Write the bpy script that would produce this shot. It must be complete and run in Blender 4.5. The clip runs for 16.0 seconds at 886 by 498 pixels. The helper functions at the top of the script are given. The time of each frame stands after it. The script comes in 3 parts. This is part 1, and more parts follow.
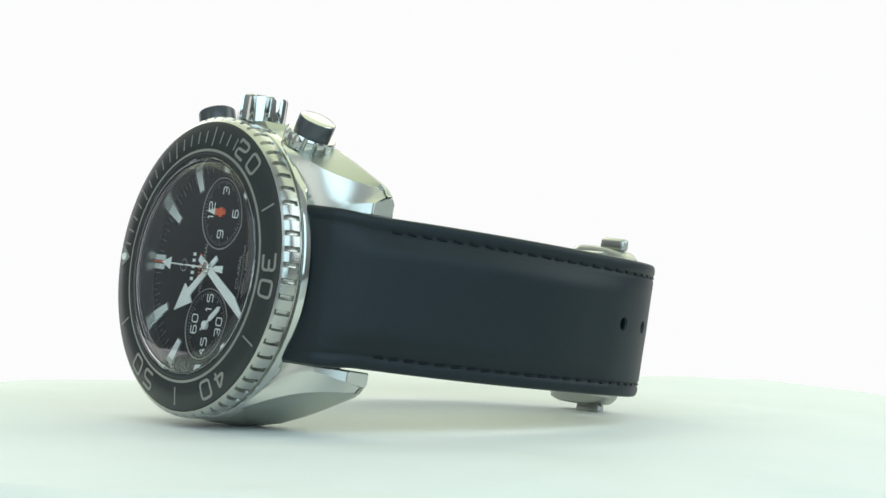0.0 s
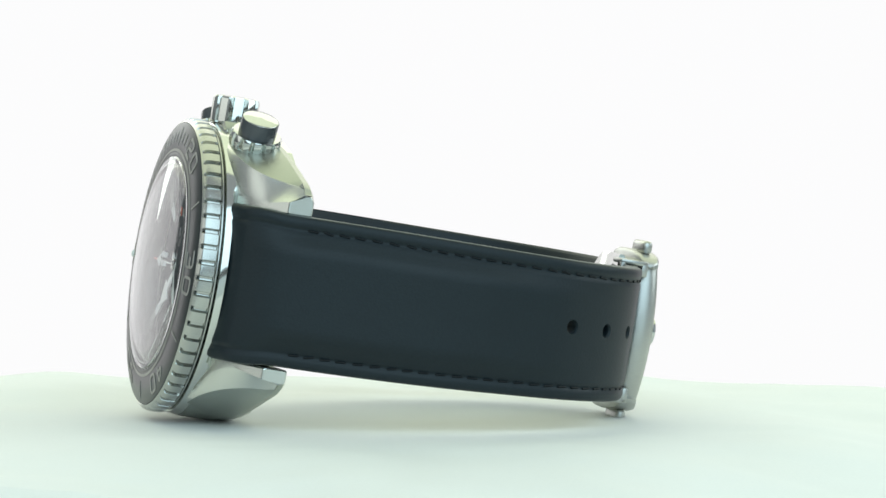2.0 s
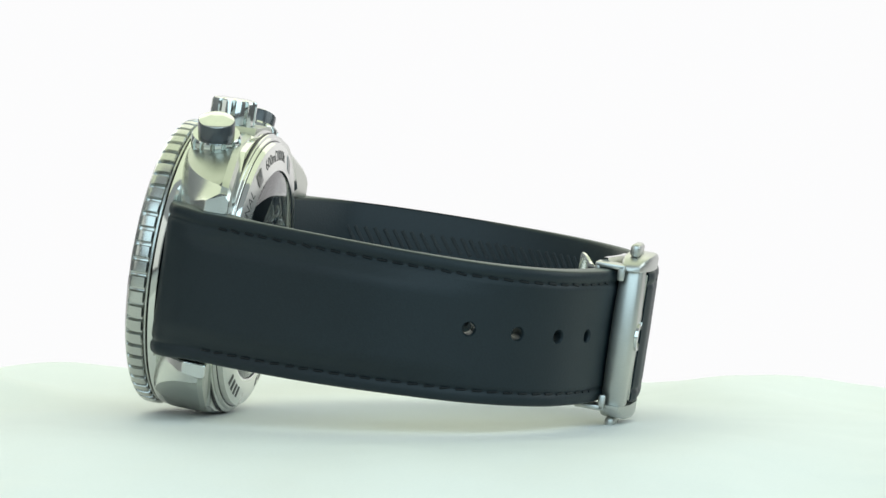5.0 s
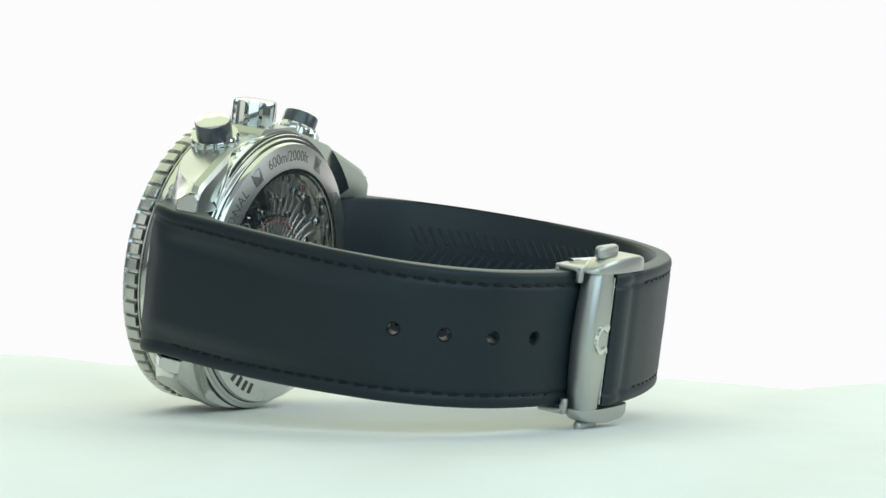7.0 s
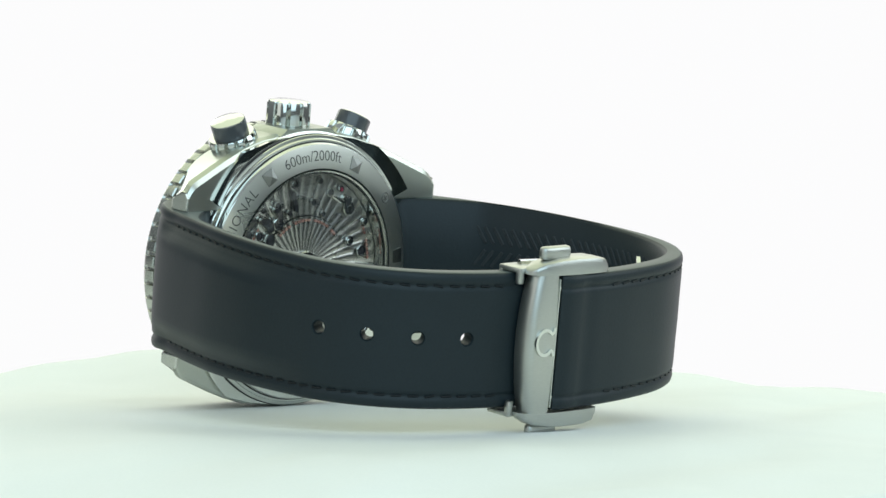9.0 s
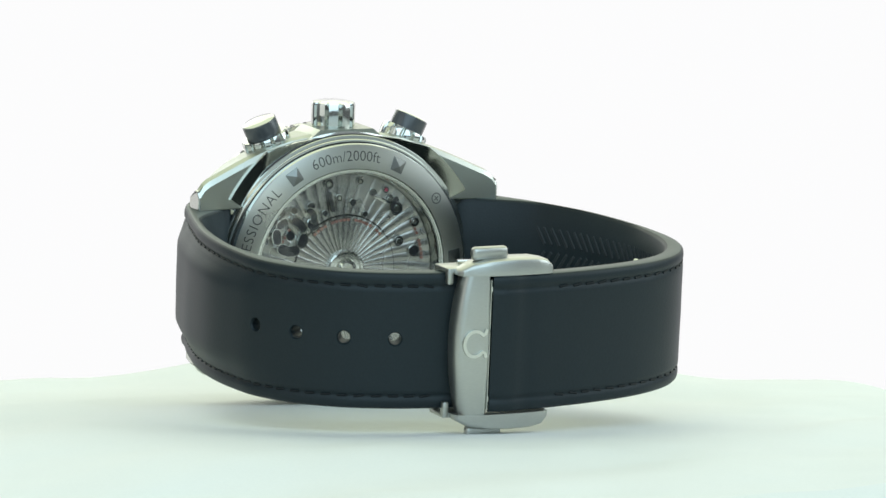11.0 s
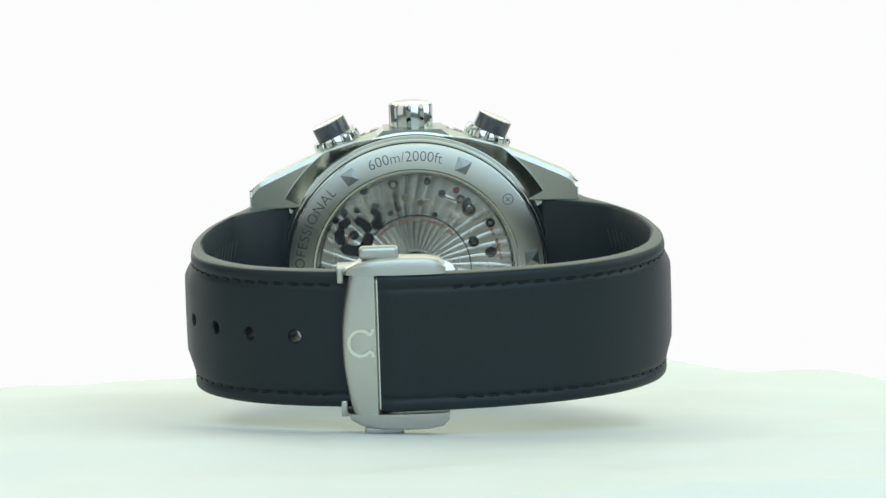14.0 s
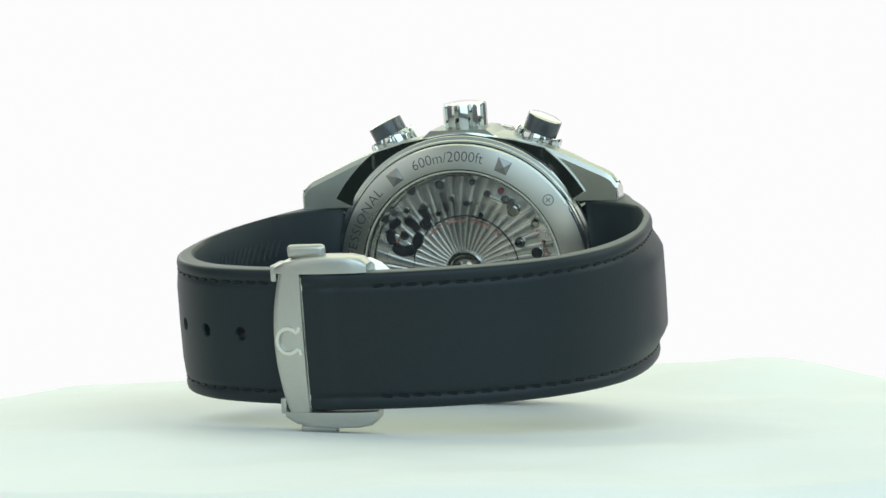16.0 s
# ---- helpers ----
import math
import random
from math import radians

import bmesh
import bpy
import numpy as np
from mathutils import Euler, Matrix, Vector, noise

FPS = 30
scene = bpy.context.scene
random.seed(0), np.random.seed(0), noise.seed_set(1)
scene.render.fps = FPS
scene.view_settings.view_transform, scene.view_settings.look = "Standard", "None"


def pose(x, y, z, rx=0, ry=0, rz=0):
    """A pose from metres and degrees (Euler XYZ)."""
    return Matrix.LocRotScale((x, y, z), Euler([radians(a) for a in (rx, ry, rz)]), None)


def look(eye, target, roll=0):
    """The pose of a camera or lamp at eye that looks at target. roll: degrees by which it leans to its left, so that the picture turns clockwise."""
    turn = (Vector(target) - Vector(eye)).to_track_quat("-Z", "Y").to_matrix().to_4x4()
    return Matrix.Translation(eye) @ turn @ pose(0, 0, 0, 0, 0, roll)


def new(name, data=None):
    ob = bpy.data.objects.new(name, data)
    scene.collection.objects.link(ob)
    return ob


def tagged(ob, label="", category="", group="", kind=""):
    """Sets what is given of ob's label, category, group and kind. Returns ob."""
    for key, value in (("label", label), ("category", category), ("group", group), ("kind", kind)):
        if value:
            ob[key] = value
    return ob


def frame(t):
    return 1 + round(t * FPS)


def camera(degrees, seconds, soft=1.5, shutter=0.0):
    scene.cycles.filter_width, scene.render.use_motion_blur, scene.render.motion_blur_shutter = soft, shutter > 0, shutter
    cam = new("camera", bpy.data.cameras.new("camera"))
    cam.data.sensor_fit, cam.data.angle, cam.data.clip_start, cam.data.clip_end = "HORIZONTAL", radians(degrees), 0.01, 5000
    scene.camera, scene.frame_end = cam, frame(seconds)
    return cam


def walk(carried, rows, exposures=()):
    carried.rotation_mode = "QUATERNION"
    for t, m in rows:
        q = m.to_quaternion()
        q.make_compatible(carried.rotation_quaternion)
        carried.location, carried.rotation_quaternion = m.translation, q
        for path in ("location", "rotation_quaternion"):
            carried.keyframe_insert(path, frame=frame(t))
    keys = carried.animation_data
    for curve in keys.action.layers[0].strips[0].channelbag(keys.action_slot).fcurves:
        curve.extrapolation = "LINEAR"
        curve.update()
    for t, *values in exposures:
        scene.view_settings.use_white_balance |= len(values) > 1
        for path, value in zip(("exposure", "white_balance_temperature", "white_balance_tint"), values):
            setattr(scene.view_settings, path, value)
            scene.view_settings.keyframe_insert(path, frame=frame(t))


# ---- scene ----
# camera: a long lens on a tripod, a little above the cloth; millimetres are turned into metres by MM
MM = 0.001
cam = camera(14.5, 16.0, soft=1.5)
EYE = Vector((0, -0.553, 0.0429))
_yaw, _pitch = radians(0.46), radians(-1.672)
AIM = EYE + Vector((math.sin(_yaw) * math.cos(_pitch), math.cos(_yaw) * math.cos(_pitch), math.sin(_pitch)))
walk(cam, [(0.0, look(EYE, AIM, 0.44)), (16.0, look(EYE, AIM, 0.44))])

# turn of the table, degrees about its axis
TURN = [(0.0, 0.0), (0.5, -5.01), (1.0, -9.99), (1.5, -14.92), (2.0, -19.84), (2.5, -24.7), (3.0, -29.47), (3.5, -34.05),
        (4.0, -38.47), (6.5, -60.12), (7.0, -64.53), (7.5, -69.04), (8.0, -73.54), (8.5, -77.96), (9.0, -82.35),
        (11.5, -104.2), (12.0, -108.63), (12.5, -113.01), (13.0, -117.27), (13.5, -121.49), (14.0, -125.79),
        (14.5, -130.15), (15.0, -134.55), (15.5, -139.05), (16.0, -143.54)]

# ---- world and light: a white sweep with added glow, a softbox above it, a window behind the camera ----
world = bpy.data.worlds.new("room_light")
scene.world = world
world.use_nodes = True
# room light: a little brighter towards the ceiling
_wn, _wl = world.node_tree.nodes, world.node_tree.links
_wc, _ws, _wm = _wn.new("ShaderNodeTexCoord"), _wn.new("ShaderNodeSeparateXYZ"), _wn.new("ShaderNodeMapRange")
_wl.new(_wc.outputs["Generated"], _ws.inputs[0])
_wl.new(_ws.outputs["Z"], _wm.inputs["Value"])
_wm.interpolation_type = "SMOOTHSTEP"
_wm.inputs["From Min"].default_value, _wm.inputs["From Max"].default_value = -0.10, 0.8
_wm.inputs["To Min"].default_value, _wm.inputs["To Max"].default_value = 0.14, 0.42
_wl.new(_wm.outputs["Result"], _wn["Background"].inputs[1])
_wn["Background"].inputs[0].default_value = (0.86, 0.97, 1.0, 1)
scene.view_settings.exposure = 0.0


def area_light(name, eye, target, sx, sy, power, colour):
    data = bpy.data.lights.new(name, "AREA")
    data.shape, data.size, data.size_y, data.energy, data.color = "RECTANGLE", sx, sy, power, colour
    ob = new(name, data)
    ob.matrix_world = look(eye, target)
    return ob


top = area_light("overhead_softbox", (0.0, 0.37, 0.50), (0, 0.23, 0.0), 1.4, 0.98, 2.9, (0.89, 1.0, 0.60))
top.data.spread = radians(160)
area_light("window_softbox", (0.14, -1.20, 0.66), (0, 0, 0.0), 1.8, 1.2, 13.0, (0.62, 0.87, 1.0))
area_light("side_softbox", (0.84, 0.0, 0.40), (0, 0, 0.05), 0.70, 0.52, 2.7, (0.82, 0.96, 1.0))
# added unseen panel at back left, strengthens the backdrop's reflection in the crystal
area_light("crystal_reflection_fill", (-0.36, 0.79, 0.28), (0, 0, 0.05), 0.26, 0.50, 0.75, (0.93, 1.0, 0.94))
area_light("side_lamp", (-0.66, -0.42, 0.28), (0, 0, 0.03), 0.50, 0.50, 0.6, (0.95, 1.0, 0.95))


# ---- materials ----
def material(name, colour, rough=0.5, metal=0.0, grain=0.0, scale=200.0, bump=0.0, spread=0.1, stretch=(1, 1, 1), spec=0.5, coat=0.0, stain=0.06):
    """A procedural material: colour with stains and grain, uneven roughness, fine relief."""
    m = bpy.data.materials.new(name)
    m.use_nodes = True
    nt = m.node_tree
    n, l = nt.nodes, nt.links
    p = n["Principled BSDF"]
    p.inputs["Metallic"].default_value = metal
    p.inputs["Specular IOR Level"].default_value = spec
    p.inputs["Coat Weight"].default_value = coat
    co = n.new("ShaderNodeTexCoord")
    mp = n.new("ShaderNodeMapping")
    mp.inputs["Scale"].default_value = stretch
    l.new(co.outputs["Object"], mp.inputs["Vector"])
    fine = n.new("ShaderNodeTexNoise")
    fine.inputs["Scale"].default_value, fine.inputs["Detail"].default_value = scale, 4
    l.new(mp.outputs["Vector"], fine.inputs["Vector"])
    broad = n.new("ShaderNodeTexNoise")
    broad.inputs["Scale"].default_value, broad.inputs["Detail"].default_value = 60.0, 3
    l.new(co.outputs["Object"], broad.inputs["Vector"])
    ramp = n.new("ShaderNodeMapRange")
    ramp.inputs["To Min"].default_value, ramp.inputs["To Max"].default_value = 1 - stain, 1 + stain
    l.new(broad.outputs["Fac"], ramp.inputs["Value"])
    gr = n.new("ShaderNodeMapRange")
    gr.inputs["To Min"].default_value, gr.inputs["To Max"].default_value = 1 - grain, 1 + grain
    l.new(fine.outputs["Fac"], gr.inputs["Value"])
    mul = n.new("ShaderNodeMath")
    mul.operation = "MULTIPLY"
    l.new(ramp.outputs["Result"], mul.inputs[0])
    l.new(gr.outputs["Result"], mul.inputs[1])
    vm = n.new("ShaderNodeVectorMath")
    vm.operation = "SCALE"
    vm.inputs[0].default_value = colour
    l.new(mul.outputs[0], vm.inputs["Scale"])
    l.new(vm.outputs["Vector"], p.inputs["Base Color"])
    rr = n.new("ShaderNodeMapRange")
    rr.inputs["To Min"].default_value, rr.inputs["To Max"].default_value = max(rough - spread, 0.02), min(rough + spread, 1)
    l.new(broad.outputs["Fac"], rr.inputs["Value"])
    l.new(rr.outputs["Result"], p.inputs["Roughness"])
    if bump:
        b = n.new("ShaderNodeBump")
        b.inputs["Strength"].default_value, b.inputs["Distance"].default_value = bump, 0.0001
        l.new(fine.outputs["Fac"], b.inputs["Height"])
        l.new(b.outputs["Normal"], p.inputs["Normal"])
    return m


STEEL = material("polished_steel", (0.64, 0.65, 0.615), 0.09, 1.0, 0.03, 900, 0.02, 0.04)
BRUSHED = material("brushed_steel", (0.44, 0.46, 0.41), 0.35, 1.0, 0.10, 3000, 0.12, 0.05, (3, 3, 0.3))
FINE = material("fine_brushed_steel", (0.60, 0.615, 0.56), 0.30, 1.0, 0.04, 3000, 0.0, 0.04, (3, 3, 0.3))
BEVEL = material("polished_lug_bevel", (0.68, 0.69, 0.645), 0.27, 1.0, 0.04, 2500, 0.0, 0.04)
BEZEL = material("satin_bezel_steel", (0.50, 0.505, 0.475), 0.24, 1.0, 0.05, 3500, 0.03, 0.04)
CLASPED = material("brushed_clasp_steel", (0.50, 0.505, 0.475), 0.36, 1.0, 0.08, 3200, 0.10, 0.05, (0.4, 0.4, 3))
TURNED = material("turned_steel", (0.74, 0.745, 0.705), 0.28, 1.0, 0.04, 3500, 0.0, 0.03)
_tp = TURNED.node_tree.nodes["Principled BSDF"]
_tp.inputs["Anisotropic"].default_value, _tp.inputs["Anisotropic Rotation"].default_value = 0.8, 0.25
_tt = TURNED.node_tree.nodes.new("ShaderNodeTangent")
_tt.direction_type, _tt.axis = "RADIAL", "Z"
TURNED.node_tree.links.new(_tt.outputs["Tangent"], _tp.inputs["Tangent"])
# dark room mirrored in the pushers' polished sides, put in as colour
DARK_REFLECTION = material("dark_reflection_band", (0.06, 0.066, 0.072), 0.22, 0.0, 0.05, 700, 0.0, 0.04, spec=0.6)
CERAMIC = material("black_ceramic", (0.030, 0.034, 0.034), 0.30, 0.0, 0.05, 500, 0.02, 0.04, spec=0.4)
LEATHER = material("black_strap_leather", (0.0070, 0.0145, 0.0185), 0.48, 0.0, 0.22, 2600, 0.24, 0.05, spec=0.32, stain=0.15)
EDGE = material("strap_edge_paint", (0.066, 0.082, 0.078), 0.48, 0.0, 0.15, 1500, 0.15, 0.06, stain=0.15)
LINING = material("strap_lining", (0.012, 0.018, 0.022), 0.6, 0.0, 0.25, 1600, 0.3, 0.08, stain=0.15)
THREAD = material("black_thread", (0.004, 0.007, 0.009), 0.5, 0.0, 0.3, 4000, 0.4, spec=0.3)
DIAL = material("dial_black", (0.007, 0.008, 0.0095), 0.5, 0.0, 0.05, 900, 0.0, spec=0.12)
SILVER = material("silver_print", (0.36, 0.355, 0.33), 0.45, 0.6, 0.05, 900)
WHITE = material("white_lume", (0.80, 0.83, 0.80), 0.5, 0.0, 0.03, 900)
RED = material("orange_red_lacquer", (0.72, 0.11, 0.03), 0.4, 0.0, 0.05, 900)
REDPRINT = material("red_engraving", (0.26, 0.12, 0.09), 0.5, 0.0, 0.1, 900)
DARKHOLE = material("blackened_recess", (0.02, 0.02, 0.022), 0.4, 0.3, 0.1, 900)
INK = material("engraved_black", (0.05, 0.05, 0.048), 0.5, 0.2, 0.1, 1500)
RUBY = material("ruby_jewel", (0.35, 0.02, 0.06), 0.08, 0.0, 0.05, 900, coat=0.5)
PLATED = material("rhodium_plate", (0.50, 0.495, 0.465), 0.27, 1.0, 0.06, 1500, 0.0, 0.05)
CLOTH = material("white_satin_cloth", (0.77, 0.785, 0.765), 0.62, 0.0, 0.03, 2400, 0.12, 0.08, spec=0.3, stain=0.025)
NOTCH = material("dark_notch_steel", (0.28, 0.285, 0.27), 0.3, 1.0, 0.05, 2000)
TABLE = material("pale_table_top", (0.50, 0.52, 0.50), 0.5, 0.0, 0.2, 300, 0.1, 0.1)

GLASS = bpy.data.materials.new("sapphire_glass")
GLASS.use_nodes = True
_p = GLASS.node_tree.nodes["Principled BSDF"]
_p.inputs["Base Color"].default_value = (1, 1, 1, 1)
_p.inputs["Transmission Weight"].default_value = 1.0
_p.inputs["Roughness"].default_value = 0.0
_p.inputs["IOR"].default_value = 1.6

# emission stands in for the overexposed white of the backdrop
GLOW = bpy.data.materials.new("glowing_fabric")
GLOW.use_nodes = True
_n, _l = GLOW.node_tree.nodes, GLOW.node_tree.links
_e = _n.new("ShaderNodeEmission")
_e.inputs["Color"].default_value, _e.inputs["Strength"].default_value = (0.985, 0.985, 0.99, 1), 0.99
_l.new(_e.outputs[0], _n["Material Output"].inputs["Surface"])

# ---- the watch's own axes: x to three o'clock, y to twelve, z out of the dial, in mm ----
FLOOR_Z = 31.5
WC = Vector((-33.455, -23.987, 56.139 - FLOOR_Z)) * MM
E3 = Vector((0.14298537, 0.05502745, 0.98819389)).normalized()
E12 = Vector((-0.58891833, 0.80718893, 0.04026453))
E12 = (E12 - E12.dot(E3) * E3).normalized()
EZ = E3.cross(E12)
STAND = Matrix(((E3.x, E12.x, EZ.x, WC.x), (E3.y, E12.y, EZ.y, WC.y), (E3.z, E12.z, EZ.z, WC.z), (0, 0, 0, 1)))
TO_STAND = STAND @ Matrix.Scale(MM, 4)


def part(name, bm, mat, parent, label="", smooth=35.0, m=TO_STAND):
    """Links a bmesh, given in the watch's axes and mm, as one mesh object under a thing or a part."""
    bmesh.ops.recalc_face_normals(bm, faces=bm.faces)
    me = bpy.data.meshes.new(name)
    bm.to_mesh(me)
    bm.free()
    me.transform(m)
    if isinstance(mat, (list, tuple)):
        for x in mat:
            me.materials.append(x)
    else:
        me.materials.append(mat)
    if smooth:
        me.polygons.foreach_set("use_smooth", [True] * len(me.polygons))
        me.set_sharp_from_angle(angle=radians(smooth))
    ob = new(name, me)
    ob.parent = parent
    if label:
        tagged(ob, label=label)
    return ob


def merged(*bms):
    out = bmesh.new()
    for b in bms:
        me = bpy.data.meshes.new("tmp")
        b.to_mesh(me)
        b.free()
        out.from_mesh(me)
        bpy.data.meshes.remove(me)
    return out


def moved(bm, m):
    bmesh.ops.transform(bm, matrix=m, verts=bm.verts)
    return bm


def lathe(profile, seg=96, closed=True, wave=None):
    """Turns (r, z) points about z. wave(r, z, angle) may change r."""
    bm = bmesh.new()
    rings = []
    for i in range(seg):
        a = 2 * math.pi * i / seg
        ring = []
        for r, z in profile:
            q = wave(r, z, a) if wave else r
            ring.append(bm.verts.new((q * math.cos(a), q * math.sin(a), z)))
        rings.append(ring)
    n = len(profile)
    for i in range(seg):
        a, b = rings[i], rings[(i + 1) % seg]
        for k in range(n if closed else n - 1):
            bm.faces.new((a[k], a[(k + 1) % n], b[(k + 1) % n], b[k]))
    return bm


def solid_lathe(profile, seg=64, wave=None):
    """A turned body whose profile starts and ends on the axis (r given > 0; capped)."""
    bm = lathe(profile, seg, False, wave)
    bm.verts.ensure_lookup_table()
    n = len(profile)
    bm.faces.new([bm.verts[i * n] for i in range(seg)])
    bm.faces.new([bm.verts[i * n + n - 1] for i in range(seg)][::-1])
    return bm


def box(x0, x1, y0, y1, z0, z1, bevel=0.0, seg=2):
    bm = bmesh.new()
    bmesh.ops.create_cube(bm, size=1)
    for v in bm.verts:
        v.co = Vector(((x0 + x1) / 2 + v.co.x * (x1 - x0), (y0 + y1) / 2 + v.co.y * (y1 - y0), (z0 + z1) / 2 + v.co.z * (z1 - z0)))
    if bevel:
        bmesh.ops.bevel(bm, geom=bm.edges[:], offset=bevel, segments=seg, profile=0.5, affect="EDGES")
    return bm


def prism(points, z0, z1, bevel=0.0):
    bm = bmesh.new()
    lo = [bm.verts.new((x, y, z0)) for x, y in points]
    hi = [bm.verts.new((x, y, z1)) for x, y in points]
    bm.faces.new(lo[::-1])
    bm.faces.new(hi)
    for i in range(len(points)):
        j = (i + 1) % len(points)
        bm.faces.new((lo[i], lo[j], hi[j], hi[i]))
    if bevel:
        top = [e for e in bm.edges if all(v in hi for v in e.verts)]
        bmesh.ops.bevel(bm, geom=top, offset=bevel, segments=2, profile=0.5, affect="EDGES")
    return bm


def loft(sections):
    """Closed loops of equal length, joined in a row and capped."""
    bm = bmesh.new()
    rows = [[bm.verts.new(p) for p in s] for s in sections]
    n = len(rows[0])
    for a, b in zip(rows, rows[1:]):
        for i in range(n):
            bm.faces.new((a[i], a[(i + 1) % n], b[(i + 1) % n], b[i]))
    bm.faces.new(rows[0][::-1])
    bm.faces.new(rows[-1])
    return bm


def lettering(words, size, depth=0.05, spacing=1.0, wide=1.0, thin=0.0):
    """Flat letters about the origin, x to the right, y up, raised along z."""
    cu = bpy.data.curves.new("letters", "FONT")
    cu.body, cu.size, cu.extrude, cu.align_x, cu.align_y = words, size, depth, "CENTER", "CENTER"
    cu.space_character = spacing
    cu.resolution_u = 3
    cu.offset = thin
    ob = bpy.data.objects.new("letters", cu)
    scene.collection.objects.link(ob)
    me = bpy.data.meshes.new_from_object(ob.evaluated_get(bpy.context.evaluated_depsgraph_get()))
    bm = bmesh.new()
    bm.from_mesh(me)
    bmesh.ops.scale(bm, vec=(wide, 1, 1), verts=bm.verts)
    bpy.data.objects.remove(ob)
    bpy.data.curves.remove(cu)
    bpy.data.meshes.remove(me)
    return bm


def radial(angle, r, z):
    """Front of the watch: clockwise from twelve; local up points outwards."""
    return Matrix.Translation((0, 0, z)) @ Matrix.Rotation(-radians(angle), 4, "Z") @ Matrix.Translation((0, r, 0))


def bend_back(bm, r, centre, z):
    """Wraps flat letters round the back: centre in degrees from three o'clock towards twelve, tops outwards."""
    for v in bm.verts:
        a = radians(centre) + v.co.x / r
        q = r + v.co.y
        v.co = Vector((q * math.cos(a), q * math.sin(a), z - v.co.z + (0.19 * (q - 19.3) if r > 17 else 0)))
    return bm


def spline(points, per=6):
    out = []
    p = [Vector(q) for q in points]
    p = [2 * p[0] - p[1]] + p + [2 * p[-1] - p[-2]]
    for i in range(1, len(p) - 2):
        for k in range(per):
            t = k / per
            a, b, c, d = p[i - 1], p[i], p[i + 1], p[i + 2]
            out.append(0.5 * (2 * b + (c - a) * t + (2 * a - 5 * b + 4 * c - d) * t * t + (3 * b - a - 3 * c + d) * t ** 3))
    out.append(p[-2])
    return out


def ease(x, a, b):
    t = min(max((x - a) / (b - a), 0), 1)
    return t * t * (3 - 2 * t)


# ---- setting ----
def grid_sheet(name, rows, mat, kind="structure"):
    bm = bmesh.new()
    vs = [[bm.verts.new(p) for p in r] for r in rows]
    for a, b in zip(vs, vs[1:]):
        for i in range(len(a) - 1):
            bm.faces.new((a[i], a[i + 1], b[i + 1], b[i]))
    ob = part(name, bm, mat, None, smooth=60, m=Matrix())
    return tagged(ob, kind=kind)


DROP = -0.030
floor = grid_sheet("floor", [[(-1.6, y, DROP), (0, y, DROP), (1.6, y, DROP)] for y in (-1.6, -0.8, -0.3, 0.22)], TABLE)
# one sweep of white fabric with added glow: from the floor behind the turntable up the back wall
SWEEP = [(0.22, 0.0), (0.40, 0.0), (0.55, 0.01), (0.68, 0.05), (0.78, 0.13), (0.84, 0.25), (0.86, 0.45), (0.86, 1.1)]
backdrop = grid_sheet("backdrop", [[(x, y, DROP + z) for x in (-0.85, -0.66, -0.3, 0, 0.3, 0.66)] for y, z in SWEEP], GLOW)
tagged(backdrop, label="seamless white fabric sweep behind the turntable, given its own glow", category="backdrop")


# cloth over the turntable: flat where the watch stands, softly waved towards its rim, hanging to the floor
def hump(a, centre, width):
    d = (a - radians(centre) + math.pi) % (2 * math.pi) - math.pi
    return math.exp(-(d / radians(width)) ** 2)


def cloth_height(r, a):
    rim = -0.7 + 5.2 * hump(a, -162, 13) + 3.0 * hump(a, 172, 11) + 2.4 * hump(a, 97, 10) + 1.7 * hump(a, 145, 12) + 0.9 * hump(a, 55, 14)
    rim -= 6.5 * hump(a, -35, 56)
    z = rim * ease(r, 58, 112)
    z += 0.5 * math.sin(r * 0.11 + 2.2 * math.sin(a * 2 + 0.4)) * ease(r, 45, 75)
    z += 0.45 * math.sin(r * 0.05 * math.cos(a - 0.7) * 3 + 1.0) * ease(r, 45, 80)
    # creases of the loose weave
    q = Vector((r * math.cos(a), r * math.sin(a), 0))
    z += 0.75 * noise.noise(Vector((q.x / 34 + q.y / 90, q.y / 15, 1.7))) * ease(r, 40, 75)
    z += 0.22 * noise.noise(q / 9) * ease(r, 30, 60)
    # longer folds where the cloth begins to fall
    fold = 1 - abs(noise.noise(Vector((a * 3.2, r / 60, 4.1)))) * 2
    z += 1.3 * fold * abs(fold) * ease(r, 66, 104) * hump(a, -35, 75)
    return z


def build_cloth():
    steps = [0.5] + [4 + 2 * i for i in range(53)] + [109 + 1.0 * i for i in range(5)]
    n = 240
    bm = bmesh.new()
    vs = []
    for i in range(n):
        a = 2 * math.pi * i / n
        row = [(r, cloth_height(r, a)) for r in steps]
        rim = row[-1][1]
        for k in range(1, 15):
            t = k / 14
            r = 113 + 62 * t + 7 * t * (math.sin(7 * a + 1) + 0.6 * math.sin(12 * a))
            z = rim + (DROP / MM + 0.5 - rim) * ease(t, -0.12, 0.95)
            z += (1.6 * math.sin(16 * a + 3 * t) + 1.1 * math.sin(25 * a)) * t * (1 - t) * 2
            row.append((r, max(z, DROP / MM + 0.4)))
        vs.append([bm.verts.new((r * MM * math.cos(a), r * MM * math.sin(a), z * MM)) for r, z in row])
    for i in range(n):
        a, b = vs[i], vs[(i + 1) % n]
        for k in range(len(a) - 1):
            bm.faces.new((a[k], a[k + 1], b[k + 1], b[k]))
    bm.faces.new([v[0] for v in vs])
    ob = part("cloth", bm, CLOTH, None, smooth=70, m=Matrix())
    return tagged(ob, "plain white satin cloth draped over a round turntable", "cloth")


cloth = build_cloth()

